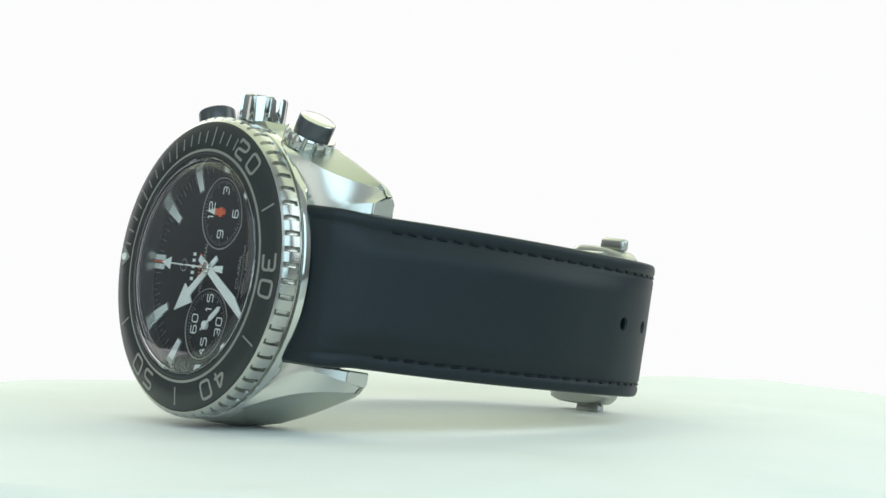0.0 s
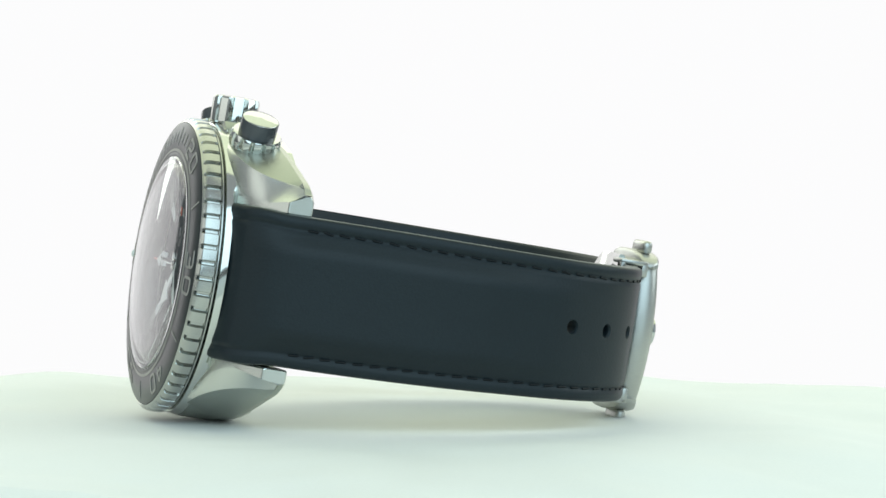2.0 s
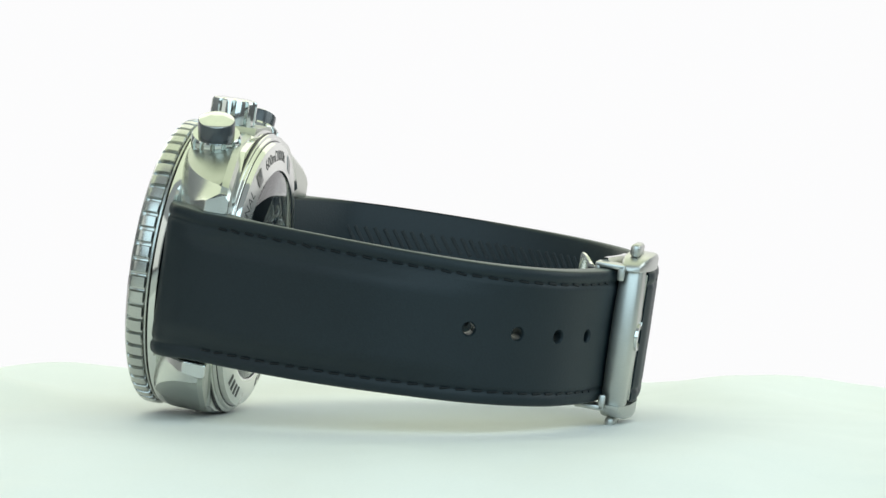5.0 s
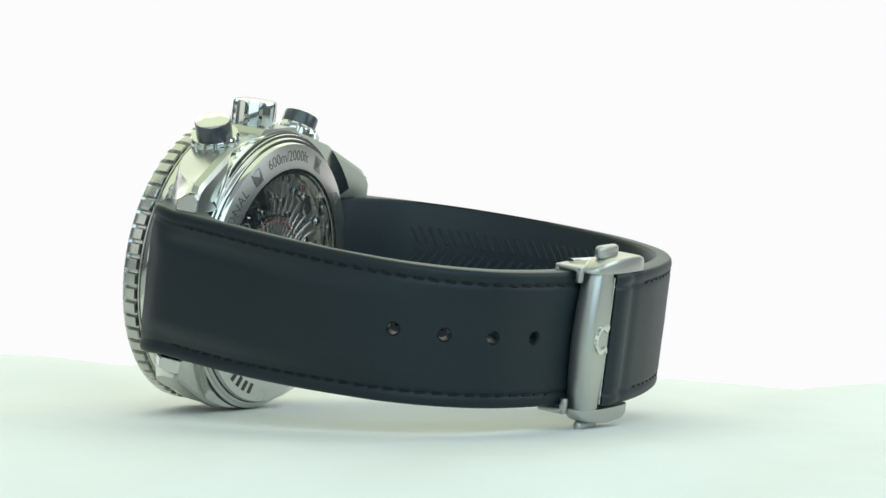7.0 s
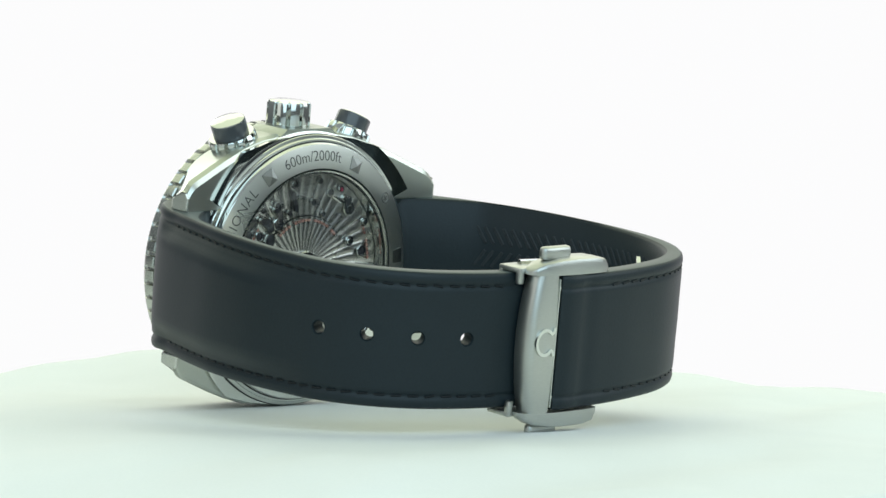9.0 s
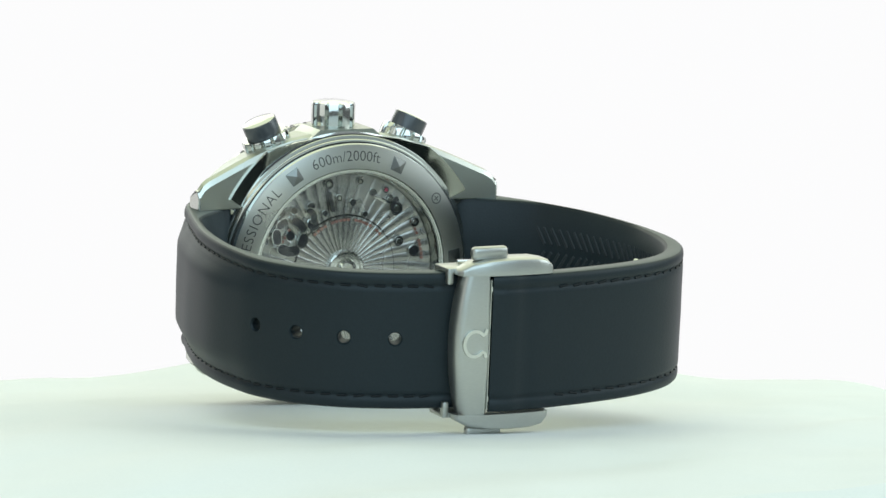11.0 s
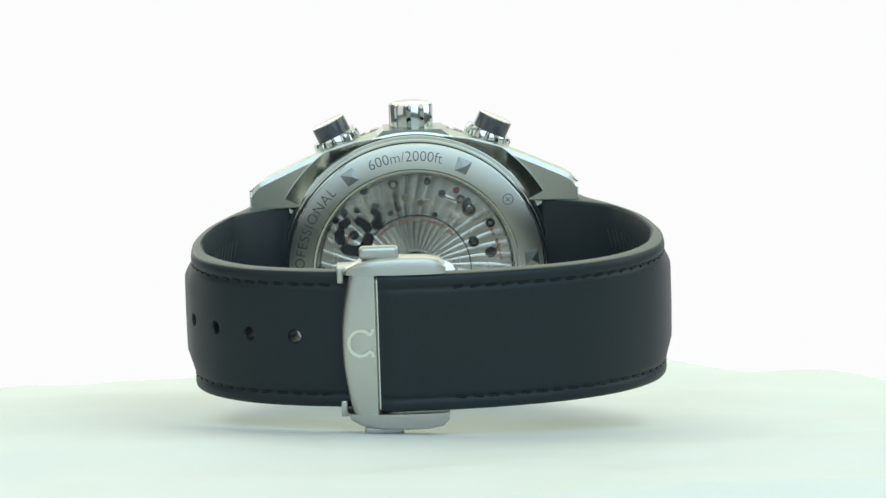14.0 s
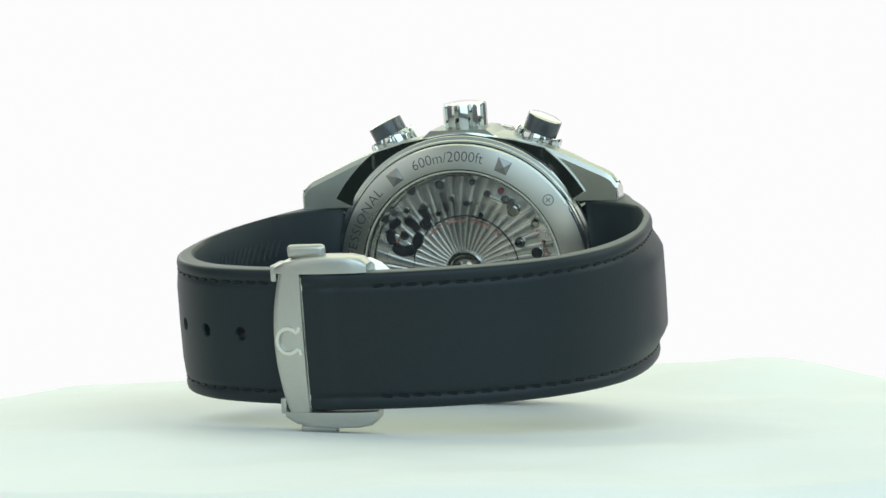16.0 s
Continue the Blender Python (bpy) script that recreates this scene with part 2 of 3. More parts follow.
# ---- the watch ----
watch = tagged(new("wrist_watch"), "steel diving chronograph on black stitched strap, standing sideways on cloth", "watch")


def build_case():
    prof = [(17.5, -4.0), (22.3, -4.0), (22.75, -4.2), (22.9, -4.6), (22.95, -5.2), (23.05, -5.6), (23.15, -7.0), (23.2, -10.6), (23.15, -11.8), (23.1, -12.9), (23.0, -13.3), (22.75, -13.45), (22.6, -13.5), (22.5, -14.1), (17.5, -14.1)]
    flat = lambda r, z, a: min(r, 18.6 / max(abs(math.sin(a)), 1e-4)) if -14.0 < z < -5.4 else r
    case = part("case", lathe(prof, 256, True, flat), BRUSHED, watch, "brushed steel case with polished bevels")
    case.data.materials.append(STEEL)
    inv = TO_STAND.inverted()
    for p in case.data.polygons:
        if (inv @ p.center).z < -12.0 or (inv @ p.center).z > -5.5:
            p.material_index = 1
    outline = [(2.0, 22.6), (6.0, 22.5), (10.0, 21.9), (14.0, 20.7), (18.0, 19.2), (21.5, 17.7), (24.5, 16.4), (25.9, 15.75), (26.9, 14.4)]
    ys, xs = [p[0] for p in outline], [p[1] for p in outline]
    for sx in (1, -1):
        for sy in (1, -1):
            secs = []
            for i in range(33):
                y = 2.0 + 24.9 * i / 32
                xo = float(np.interp(y, ys, xs))
                top = -4.3 - 7.3 * min(max((y - 12.5) / 14.4, 0), 1) ** 2.0 - 0.3 * ease(y, 0, 10)
                bot = -13.45 - 0.153 * max(y - 12, 0)
                xi = 11.55 - sx * 0.5
                # twisted bevel: a thin line beside the crown, nearly the whole thickness at the tip
                turn_in = min(max((y - 13.5) / 13.2, 0), 1) ** 4.5
                cz = 0.5 + (0.90 * (top - bot) - 0.5) * turn_in
                cx = 0.5 + (0.86 * (xo - xi) - 1.9) * ease(y, 12, 24)
                lean = 1.5 * ease(y, 3, 12) * (1 - turn_in)
                lo = 1.1 if sx > 0 else 0.6
                arc = []
                for q in range(13):
                    w = radians(32 + 26 * q / 12)
                    w0, w1 = radians(32), radians(58)
                    arc.append((xo - lean - cx * (math.sin(w1) - math.sin(w)) / (math.sin(w1) - math.sin(w0)), top - cz * (math.cos(w0) - math.cos(w)) / (math.cos(w0) - math.cos(w1))))
                sec = [(xi, top - 0.25), (xi + 0.25, top + 0.02)] + arc + [(xo, bot + lo + 0.5), (xo - 0.25 * lo, bot + lo * 0.45), (xo - lo, bot), (xi + 0.2, bot), (xi, bot + 0.2)]
                secs.append([(sx * x, sy * y, z) for x, z in sec])
            # rounded tip
            mid = sum((Vector(v) for v in secs[-1]), Vector()) / len(secs[-1])
            for out, keep in ((0.16, 0.985), (0.26, 0.95), (0.32, 0.88)):
                secs.append([mid + (Vector(v) - mid) * keep + Vector((0, sy * out, 0)) for v in secs[32]])
            bm = loft(secs)
            lug = part("lug", bm, (BRUSHED, BEVEL, FINE), case, "", 17)
            # polished from the inner edge over the bevel and at the tip, brushed flank, fine brushed back
            count = len(secs[0])
            for k, p in enumerate(lug.data.polygons):
                col = k % count
                p.material_index = 1 if col < 14 or k >= count * 32 else (2 if col > 15 else 0)
    # polished bevel between the back and the lugs
    bev = bmesh.new()
    rows = []
    for i in range(256):
        a = 2 * math.pi * i / 256
        c, q = abs(math.cos(a)), abs(math.sin(a))
        # stays inside the outline and between the strap's ends
        r = 24.9
        for _ in range(12):
            r = min(r, (float(np.interp(r * q, ys, xs)) - 0.35) / max(c, 1e-3)) if r * q > 2 else min(r, 22.4)
        r = max(min(r, 18.55 / max(q, 1e-3) if r * c < 11 else r), 19.0)
        base = lambda y: -13.5 - 0.153 * max(y - 12, 0) if 22 * c > 11 else -13.5
        z0, z = min(-13.9, base(22.4 * q)), min(-13.9, base(r * q)) - 0.15 * (r - 22.4)
        rows.append([bev.verts.new((p * math.cos(a), p * math.sin(a), h)) for p, h in ((17.6, -13.9), (min(22.35, r - 0.05), z0), (r, z), (r, -12.0), (17.6, -12.0))])
    for i in range(256):
        u, v = rows[i], rows[(i + 1) % 256]
        for k in range(5):
            bev.faces.new((u[k], u[(k + 1) % 5], v[(k + 1) % 5], v[k]))
    part("back_bevel", bev, STEEL, case, "polished bevel round the back", 25)
    # flat shoulder under the crown
    part("crown_shoulder", prism([(20.0, -7.4), (22.2, -6.2), (23.35, -4.8), (23.35, 4.8), (22.2, 6.2), (20.0, 7.4)], -13.2, -5.4, 0.25), BRUSHED, case, "flat shoulder under the crown")
    return case


case = build_case()


def build_back():
    ring = part("case_back", lathe([(16.9, -14.0), (22.55, -14.0), (22.6, -14.35), (22.5, -14.5), (22.05, -14.55), (21.98, -14.85), (21.85, -14.98), (21.45, -15.02), (21.36, -15.55), (21.2, -15.82), (17.3, -16.56), (16.9, -16.45)], 128), TURNED, watch, "satin steel screwed case back ring")
    ring.data.materials.append(STEEL)
    inv = TO_STAND.inverted()
    for p in ring.data.polygons:
        c = inv @ p.center
        if math.hypot(c.x, c.y) > 21.25 or math.hypot(c.x, c.y) < 17.2:
            p.material_index = 1
    part("lettering", bend_back(lettering("600m/2000ft", 2.45, 0.02, 1.0, 1.0, -0.035), 19.3, -4, -16.2), INK, ring, "black engraved depth rating", 0)
    part("lettering", bend_back(lettering("PROFESSIONAL", 2.4, 0.02, 1.1, 1.0, -0.035), 19.3, -69.5, -16.2), INK, ring, "black engraved word", 0)
    for c in (150, 205):
        bars = merged(*[box(x - 0.5, x + 0.5, -0.85, 0.85, -0.02, 0.02) for x in (-3.0, -1.0, 1.0, 3.0)])
        part("lettering", bend_back(bars, 19.3, c, -16.2), INK, ring, "", 0)
    # dark seams where the ring is screwed into the case
    for r, z in ((21.5, -15.03), (22.62, -14.1)):
        part("seam", lathe([(r - 0.1, z + 0.2), (r + 0.1, z + 0.2), (r + 0.1, z - 0.03), (r - 0.1, z - 0.03)], 128), DARKHOLE, ring)
    for c in (-33, 25, 85, 236):
        # a four-sided sunk notch
        bm = bmesh.new()
        q = [bm.verts.new(p) for p in ((-1.15, -1.15, 0.0), (1.15, -1.15, 0.0), (1.15, 1.15, 0.0), (-1.15, 1.15, 0.0))]
        q2 = [bm.verts.new(p) for p in ((-1.15, -1.15, 0.05), (1.15, -1.15, 0.05), (1.15, 1.15, 0.05), (-1.15, 1.15, 0.05))]
        k = bm.verts.new((0.3, -0.1, 0.22))
        for i in range(4):
            bm.faces.new((q[i], q[(i + 1) % 4], q2[(i + 1) % 4], q2[i]))
            bm.faces.new((q2[i], q2[(i + 1) % 4], k))
        bm.faces.new(q[::-1])
        part("notch", bend_back(bm, 19.35, c, -16.22), NOTCH, ring, "", 0)
    # small round seal on the ring
    seal = merged(lathe([(0.75, -0.02), (0.95, -0.02), (0.95, 0.03), (0.75, 0.03)], 28), box(-0.5, 0.5, -0.09, 0.09, -0.02, 0.03), box(-0.09, 0.09, -0.5, 0.5, -0.02, 0.03))
    part("seal", bend_back(seal, 19.4, 53, -16.22), NOTCH, ring, "small engraved round seal", 0)
    # movement behind the glass
    mv = part("movement", solid_lathe([(16.9, -12.8), (16.9, -13.4)], 96), PLATED, watch, "rhodium plated movement with radial waves, jewels and red engraving")
    def waves(r0, r1, z, n, a_from, a_to, amp, steps=11, twist=0.012):
        """A ring sector whose surface runs in soft radial waves."""
        bm = bmesh.new()
        count = int(n * steps * (a_to - a_from) / 360)
        rows = []
        for i in range(count + 1):
            a = radians(a_from + (a_to - a_from) * i / count)
            row = []
            for k in range(6):
                r = r0 + (r1 - r0) * k / 5
                f = (a * n / (2 * math.pi)) % 1.0
                h = amp * min(1.0, r / 9) * math.sin(math.pi * f) ** 0.6
                row.append(bm.verts.new((r * math.cos(a + twist * r), r * math.sin(a + twist * r), z - h)))
            rows.append(row)
        for u, v in zip(rows, rows[1:]):
            for k in range(5):
                bm.faces.new((u[k], u[k + 1], v[k + 1], v[k]))
        return bm

    part("bridge", waves(9.2, 15.6, -13.55, 46, 0, 360, 0.14), PLATED, mv, "rhodium bridge with radial waves", 40)
    part("rotor_bridge", waves(2.6, 9.0, -13.75, 46, 0, 360, 0.13), PLATED, mv, "", 40)
    part("groove", lathe([(9.02, -13.4), (9.18, -13.4), (9.18, -13.6), (9.02, -13.6)], 96), DARKHOLE, mv)
    part("winding_rotor", waves(3.2, 15.4, -14.5, 46, 120, 262, 0.30), PLATED, mv, "", 60)
    part("rotor_hub", solid_lathe([(3.3, -13.5), (3.3, -14.3), (3.1, -14.5), (2.6, -14.5), (2.5, -14.2), (1.9, -14.2), (1.7, -14.5), (1.2, -14.6), (0.8, -14.4), (0.2, -14.4)], 40), STEEL, mv)
    rnd = random.Random(4)
    for x, y, r in ((14.3, -3.4, .75), (13.4, -8.3, .7), (12.0, -1.5, .5), (11.2, 1.0, .55), (10.8, -6.5, .6), (9.6, -4.0, .45), (12.6, 4.6, .6), (9.8, 8.9, 1.05),
                    (11.5, 7.6, .7), (7.4, 12.4, .7), (6.1, -10.1, .72), (9.9, -11.6, .6), (8.6, -13.0, .5), (7.9, -6.2, .95), (4.4, 9.6, .8), (2.6, 12.4, .9), (9.2, 3.3, .45), (10.2, -9.5, .5),
                    (-6, 9, 1.0), (-9, 3, 1.1), (-7, -8, 1.2), (-11, -4, .8), (14.6, 2.2, .5), (13.0, 6.9, .5)):
        z = -13.95
        part("recess", moved(solid_lathe([(r, 0.3), (r, -0.22), (r * 0.8, -0.24), (r * 0.75, -0.1), (0.05, -0.1)], 18), Matrix.Translation((x, y, z))), DARKHOLE, mv)
        part("countersink", moved(lathe([(r, 0.1), (r * 1.12, 0.1), (r * 1.1, -0.18), (r * 1.02, -0.25)], 20), Matrix.Translation((x, y, z))), STEEL, mv)
        if rnd.random() < 0.35:
            kind = rnd.random()
            part("screw" if kind < 0.6 else "jewel", moved(solid_lathe([(r * 0.62, 0.2), (r * 0.62, -0.2), (r * 0.5, -0.3), (0.05, -0.3)], 18), Matrix.Translation((x, y, z))), STEEL if kind < 0.6 else RUBY, mv)
    # bean-shaped windows cut round the escapement, dark inside with a thin bright rim
    for at, rad, a0, a1, wide in (((6.1, -10.1), 2.5, 20, 62, 0.62), ((6.1, -10.1), 2.4, 100, 122, 0.72), ((6.1, -10.1), 2.6, 162, 212, 0.8), ((6.1, -10.1), 2.4, 252, 280, 0.66), ((6.1, -10.1), 2.5, 312, 334, 0.56), ((8.9, -7.2), 1.2, 20, 110, 0.5), ((10.4, 9.4), 1.1, 200, 320, 0.45)):
        for kind, w, z0, z1 in (("rim", wide + 0.16, -14.2, -13.8), ("window", wide, -14.24, -13.8)):
            loop = []
            for k in range(9):
                a = radians(a0 + (a1 - a0) * k / 8)
                loop.append((at[0] + (rad + w) * math.cos(a), at[1] + (rad + w) * math.sin(a)))
            for k in range(1, 6):
                b = radians(a1 + 180 * k / 6)
                loop.append((at[0] + rad * math.cos(radians(a1)) + w * math.cos(b), at[1] + rad * math.sin(radians(a1)) + w * math.sin(b)))
            for k in range(9):
                a = radians(a1 + (a0 - a1) * k / 8)
                loop.append((at[0] + (rad - w) * math.cos(a), at[1] + (rad - w) * math.sin(a)))
            for k in range(1, 6):
                b = radians(a0 + 180 + 180 * k / 6)
                loop.append((at[0] + rad * math.cos(radians(a0)) + w * math.cos(b), at[1] + rad * math.sin(radians(a0)) + w * math.sin(b)))
            part(kind, prism(loop, z0, z1), STEEL if kind == "rim" else DARKHOLE, mv)
    slot = prism([(-1.5, -0.35), (1.5, -0.35), (1.7, 0), (1.5, 0.35), (-1.5, 0.35), (-1.7, 0)], -0.2, 0.3)
    part("recess", moved(slot, Matrix.Translation((11.4, -2.9, -13.9)) @ Matrix.Rotation(-0.25, 4, "Z")), DARKHOLE, mv)
    part("spring_clip", moved(box(-0.35, 0.35, -1.2, 1.2, -0.3, 0.2, 0.12), Matrix.Translation((11.6, 6.0, -14.0)) @ Matrix.Rotation(0.5, 4, "Z")), STEEL, mv)
    for r, c, count in ((8.4, 4, 19), (14.0, 74, 11), (12.4, -54, 7)):
        bars = merged(*[box(x - 0.26, x + 0.26, -0.2, 0.2, -0.02, 0.02) for x in [(i - count / 2) * 0.72 for i in range(count) if i % 6 != 4]])
        part("lettering", bend_back(bars, r, c, -14.12 if r < 9 else -13.95), REDPRINT, mv, "", 0)
    part("inner_ring", lathe([(15.7, -13.4), (16.9, -13.4), (16.9, -15.9), (16.4, -15.9)], 96), STEEL, ring)
    gl = part("back_glass", solid_lathe([(16.9, -15.5), (16.9, -16.25), (16.6, -16.35), (9.0, -16.42), (0.1, -16.45)], 96), GLASS, ring, "clear sapphire display window")
    gl.visible_shadow = False
    # the ring and its pieces turn about the ring's own axis
    ring.matrix_basis = STAND
    for ob in [ring] + [c for c in scene.objects if c.parent == ring]:
        ob.data.transform(STAND.inverted())


build_back()


# squared numerals as strokes: corners in a cell one wide and one high
STROKES = {
    "0": ([(0, 0.5), (0, 0), (1, 0), (1, 1), (0, 1), (0, 0.5)],),
    "1": ([(0.25, 0.85), (0.55, 1), (0.55, 0)],),
    "2": ([(0, 0.74), (0, 1), (1, 1), (1, 0.55), (0, 0.42), (0, 0), (1, 0)],),
    "3": ([(0, 1), (1, 1), (1, 0.5), (0.35, 0.5)], [(1, 0.5), (1, 0), (0, 0)]),
    "4": ([(0.8, 0), (0.8, 1), (0, 0.3), (1.05, 0.3)],),
    "5": ([(1, 1), (0, 1), (0, 0.58), (1, 0.58), (1, 0), (0, 0)],),
    "6": ([(1, 1), (0, 1), (0, 0), (1, 0), (1, 0.55), (0, 0.55)],),
    "9": ([(0, 0), (1, 0), (1, 1), (0, 1), (0, 0.45), (1, 0.45)],),
}


def ribbon(points, width, z0, z1, corner):
    """A flat stroke along a line whose corners are rounded."""
    pts = [Vector((x, y, 0)) for x, y in points]
    path = [pts[0]]
    for a, b, c in zip(pts, pts[1:], pts[2:]):
        r = min(corner, (a - b).length * 0.48, (c - b).length * 0.48)
        p, q = b + (a - b).normalized() * r, b + (c - b).normalized() * r
        path += [p.lerp(b, t).lerp(b.lerp(q, t), t) for t in (0, 0.25, 0.5, 0.75, 1)]
    path.append(pts[-1])
    path = [p for i, p in enumerate(path) if i == 0 or (p - path[i - 1]).length > 1e-5]
    secs = []
    for i, p in enumerate(path):
        t = (path[min(i + 1, len(path) - 1)] - path[max(i - 1, 0)]).normalized()
        if (points[0] == points[-1]) and i in (0, len(path) - 1):
            t = (path[1] - path[-2]).normalized()
        s = Vector((-t.y, t.x, 0)) * width / 2
        secs.append([p + s + Vector((0, 0, z0)), p + s + Vector((0, 0, z1)), p - s + Vector((0, 0, z1)), p - s + Vector((0, 0, z0))])
    return loft(secs)


def digits(word, w, h, gap, stroke, deep=0.03):
    """Squared numerals about the origin, x to the right, y up."""
    w, h = w - stroke, h - stroke
    step = w + stroke + gap
    out = []
    for i, ch in enumerate(word):
        x0 = (i - (len(word) - 1) / 2) * step - w / 2
        for line in STROKES[ch]:
            out.append(ribbon([(x0 + x * w, (y - 0.5) * h) for x, y in line], stroke, -deep, deep, 0.3 * w))
    return merged(*out)


def on_inlay(bm, angle, r=19.95):
    """Lays flat numerals along the sloping scale ring, tops outwards."""
    for v in bm.verts:
        a = radians(90 - angle) - v.co.x / r
        q = r + v.co.y
        v.co = Vector((q * math.cos(a), q * math.sin(a), 0.03 + v.co.z - 0.158 * (q - 19.85)))
    return bm


def build_bezel():
    teeth = 60

    def coin(r, z, a):
        f = (a * teeth / (2 * math.pi)) % 1.0
        return r - 0.7 * ease(f, 0.64, 0.73) * (1 - ease(f, 0.92, 1.0)) * ease(-z, 0.75, 1.2) if -3.42 < z < -0.85 and r > 22.7 else r

    prof = [(17.0, -3.9), (22.4, -3.9), (22.6, -3.8), (22.6, -3.6), (22.3, -3.5), (22.3, -3.44), (22.85, -3.38), (23.05, -3.2), (23.08, -2.2), (23.05, -1.6), (22.98, -1.3), (22.85, -1.02), (22.6, -0.76), (22.25, -0.5), (22.1, -0.62), (17.0, -0.62)]
    bez = part("bezel", lathe(prof, teeth * 14, True, coin), BEZEL, watch, "coin-edged steel rotating bezel", 30)
    part("bezel_inlay", lathe([(17.15, -0.55), (22.12, -0.6), (22.12, -0.45), (21.95, -0.36), (17.4, 0.36), (17.15, 0.25)], 128), CERAMIC, bez, "black ceramic diving scale ring")
    part("scale_ring", lathe([(17.55, 0.1), (17.95, 0.1), (17.95, 0.31), (17.55, 0.37)], 128), SILVER, bez)
    part("lip", lathe([(16.75, -0.6), (17.3, -0.6), (17.3, 0.32), (17.05, 0.42), (16.75, 0.36)], 128), CERAMIC, bez)
    for k, word in ((20, "20"), (30, "30"), (40, "40"), (50, "50")):
        part("numeral", on_inlay(digits(word, 2.85, 3.0, 1.15, 0.43), k * 6), SILVER, bez, "", 0)
    for k in (25, 35, 45, 55):
        part("minute_mark", moved(box(-0.13, 0.13, -1.35, 1.35, -0.03, 0.03), radial(k * 6, 20.0, 0.0) @ Matrix.Rotation(radians(-9.0), 4, "X")), SILVER, bez, "", 0)
    for k in range(1, 19):
        h = 1.5 if k % 5 == 0 else 0.95
        part("minute_mark", moved(box(-0.11, 0.11, -h, h, -0.03, 0.03), radial(k * 6, 19.6 + 0.3, 0.0) @ Matrix.Rotation(radians(-9.0), 4, "X")), SILVER, bez, "", 0)
    tri = prism([(-1.7, 1.2), (1.7, 1.2), (0, -1.6)], -0.03, 0.03)
    part("triangle", moved(tri, radial(0, 20.0, 0.0) @ Matrix.Rotation(radians(-9.0), 4, "X")), SILVER, bez, "", 0)
    part("pearl", moved(solid_lathe([(0.6, 0.0), (0.55, 0.2), (0.3, 0.33), (0.05, 0.36)], 20), radial(0, 20.4, 0.0)), WHITE, bez)
    cr = part("crystal", lathe([(16.8, -1.4), (16.8, 0.3), (16.55, 0.6)] + [(r, 0.62 + 1.45 * (1 - (r / 16.5) ** 2)) for r in (15.5, 14, 12, 10, 8, 6, 4, 2, 0.1)] + [(r, 0.12 + 1.45 * (1 - (r / 16.5) ** 2)) for r in (0.1, 2, 4, 6, 8, 10, 12, 14, 15.5)] + [(16.2, 0.0), (16.2, -1.4)], 96), GLASS, watch, "clear domed sapphire crystal")
    cr.visible_shadow = False


build_bezel()


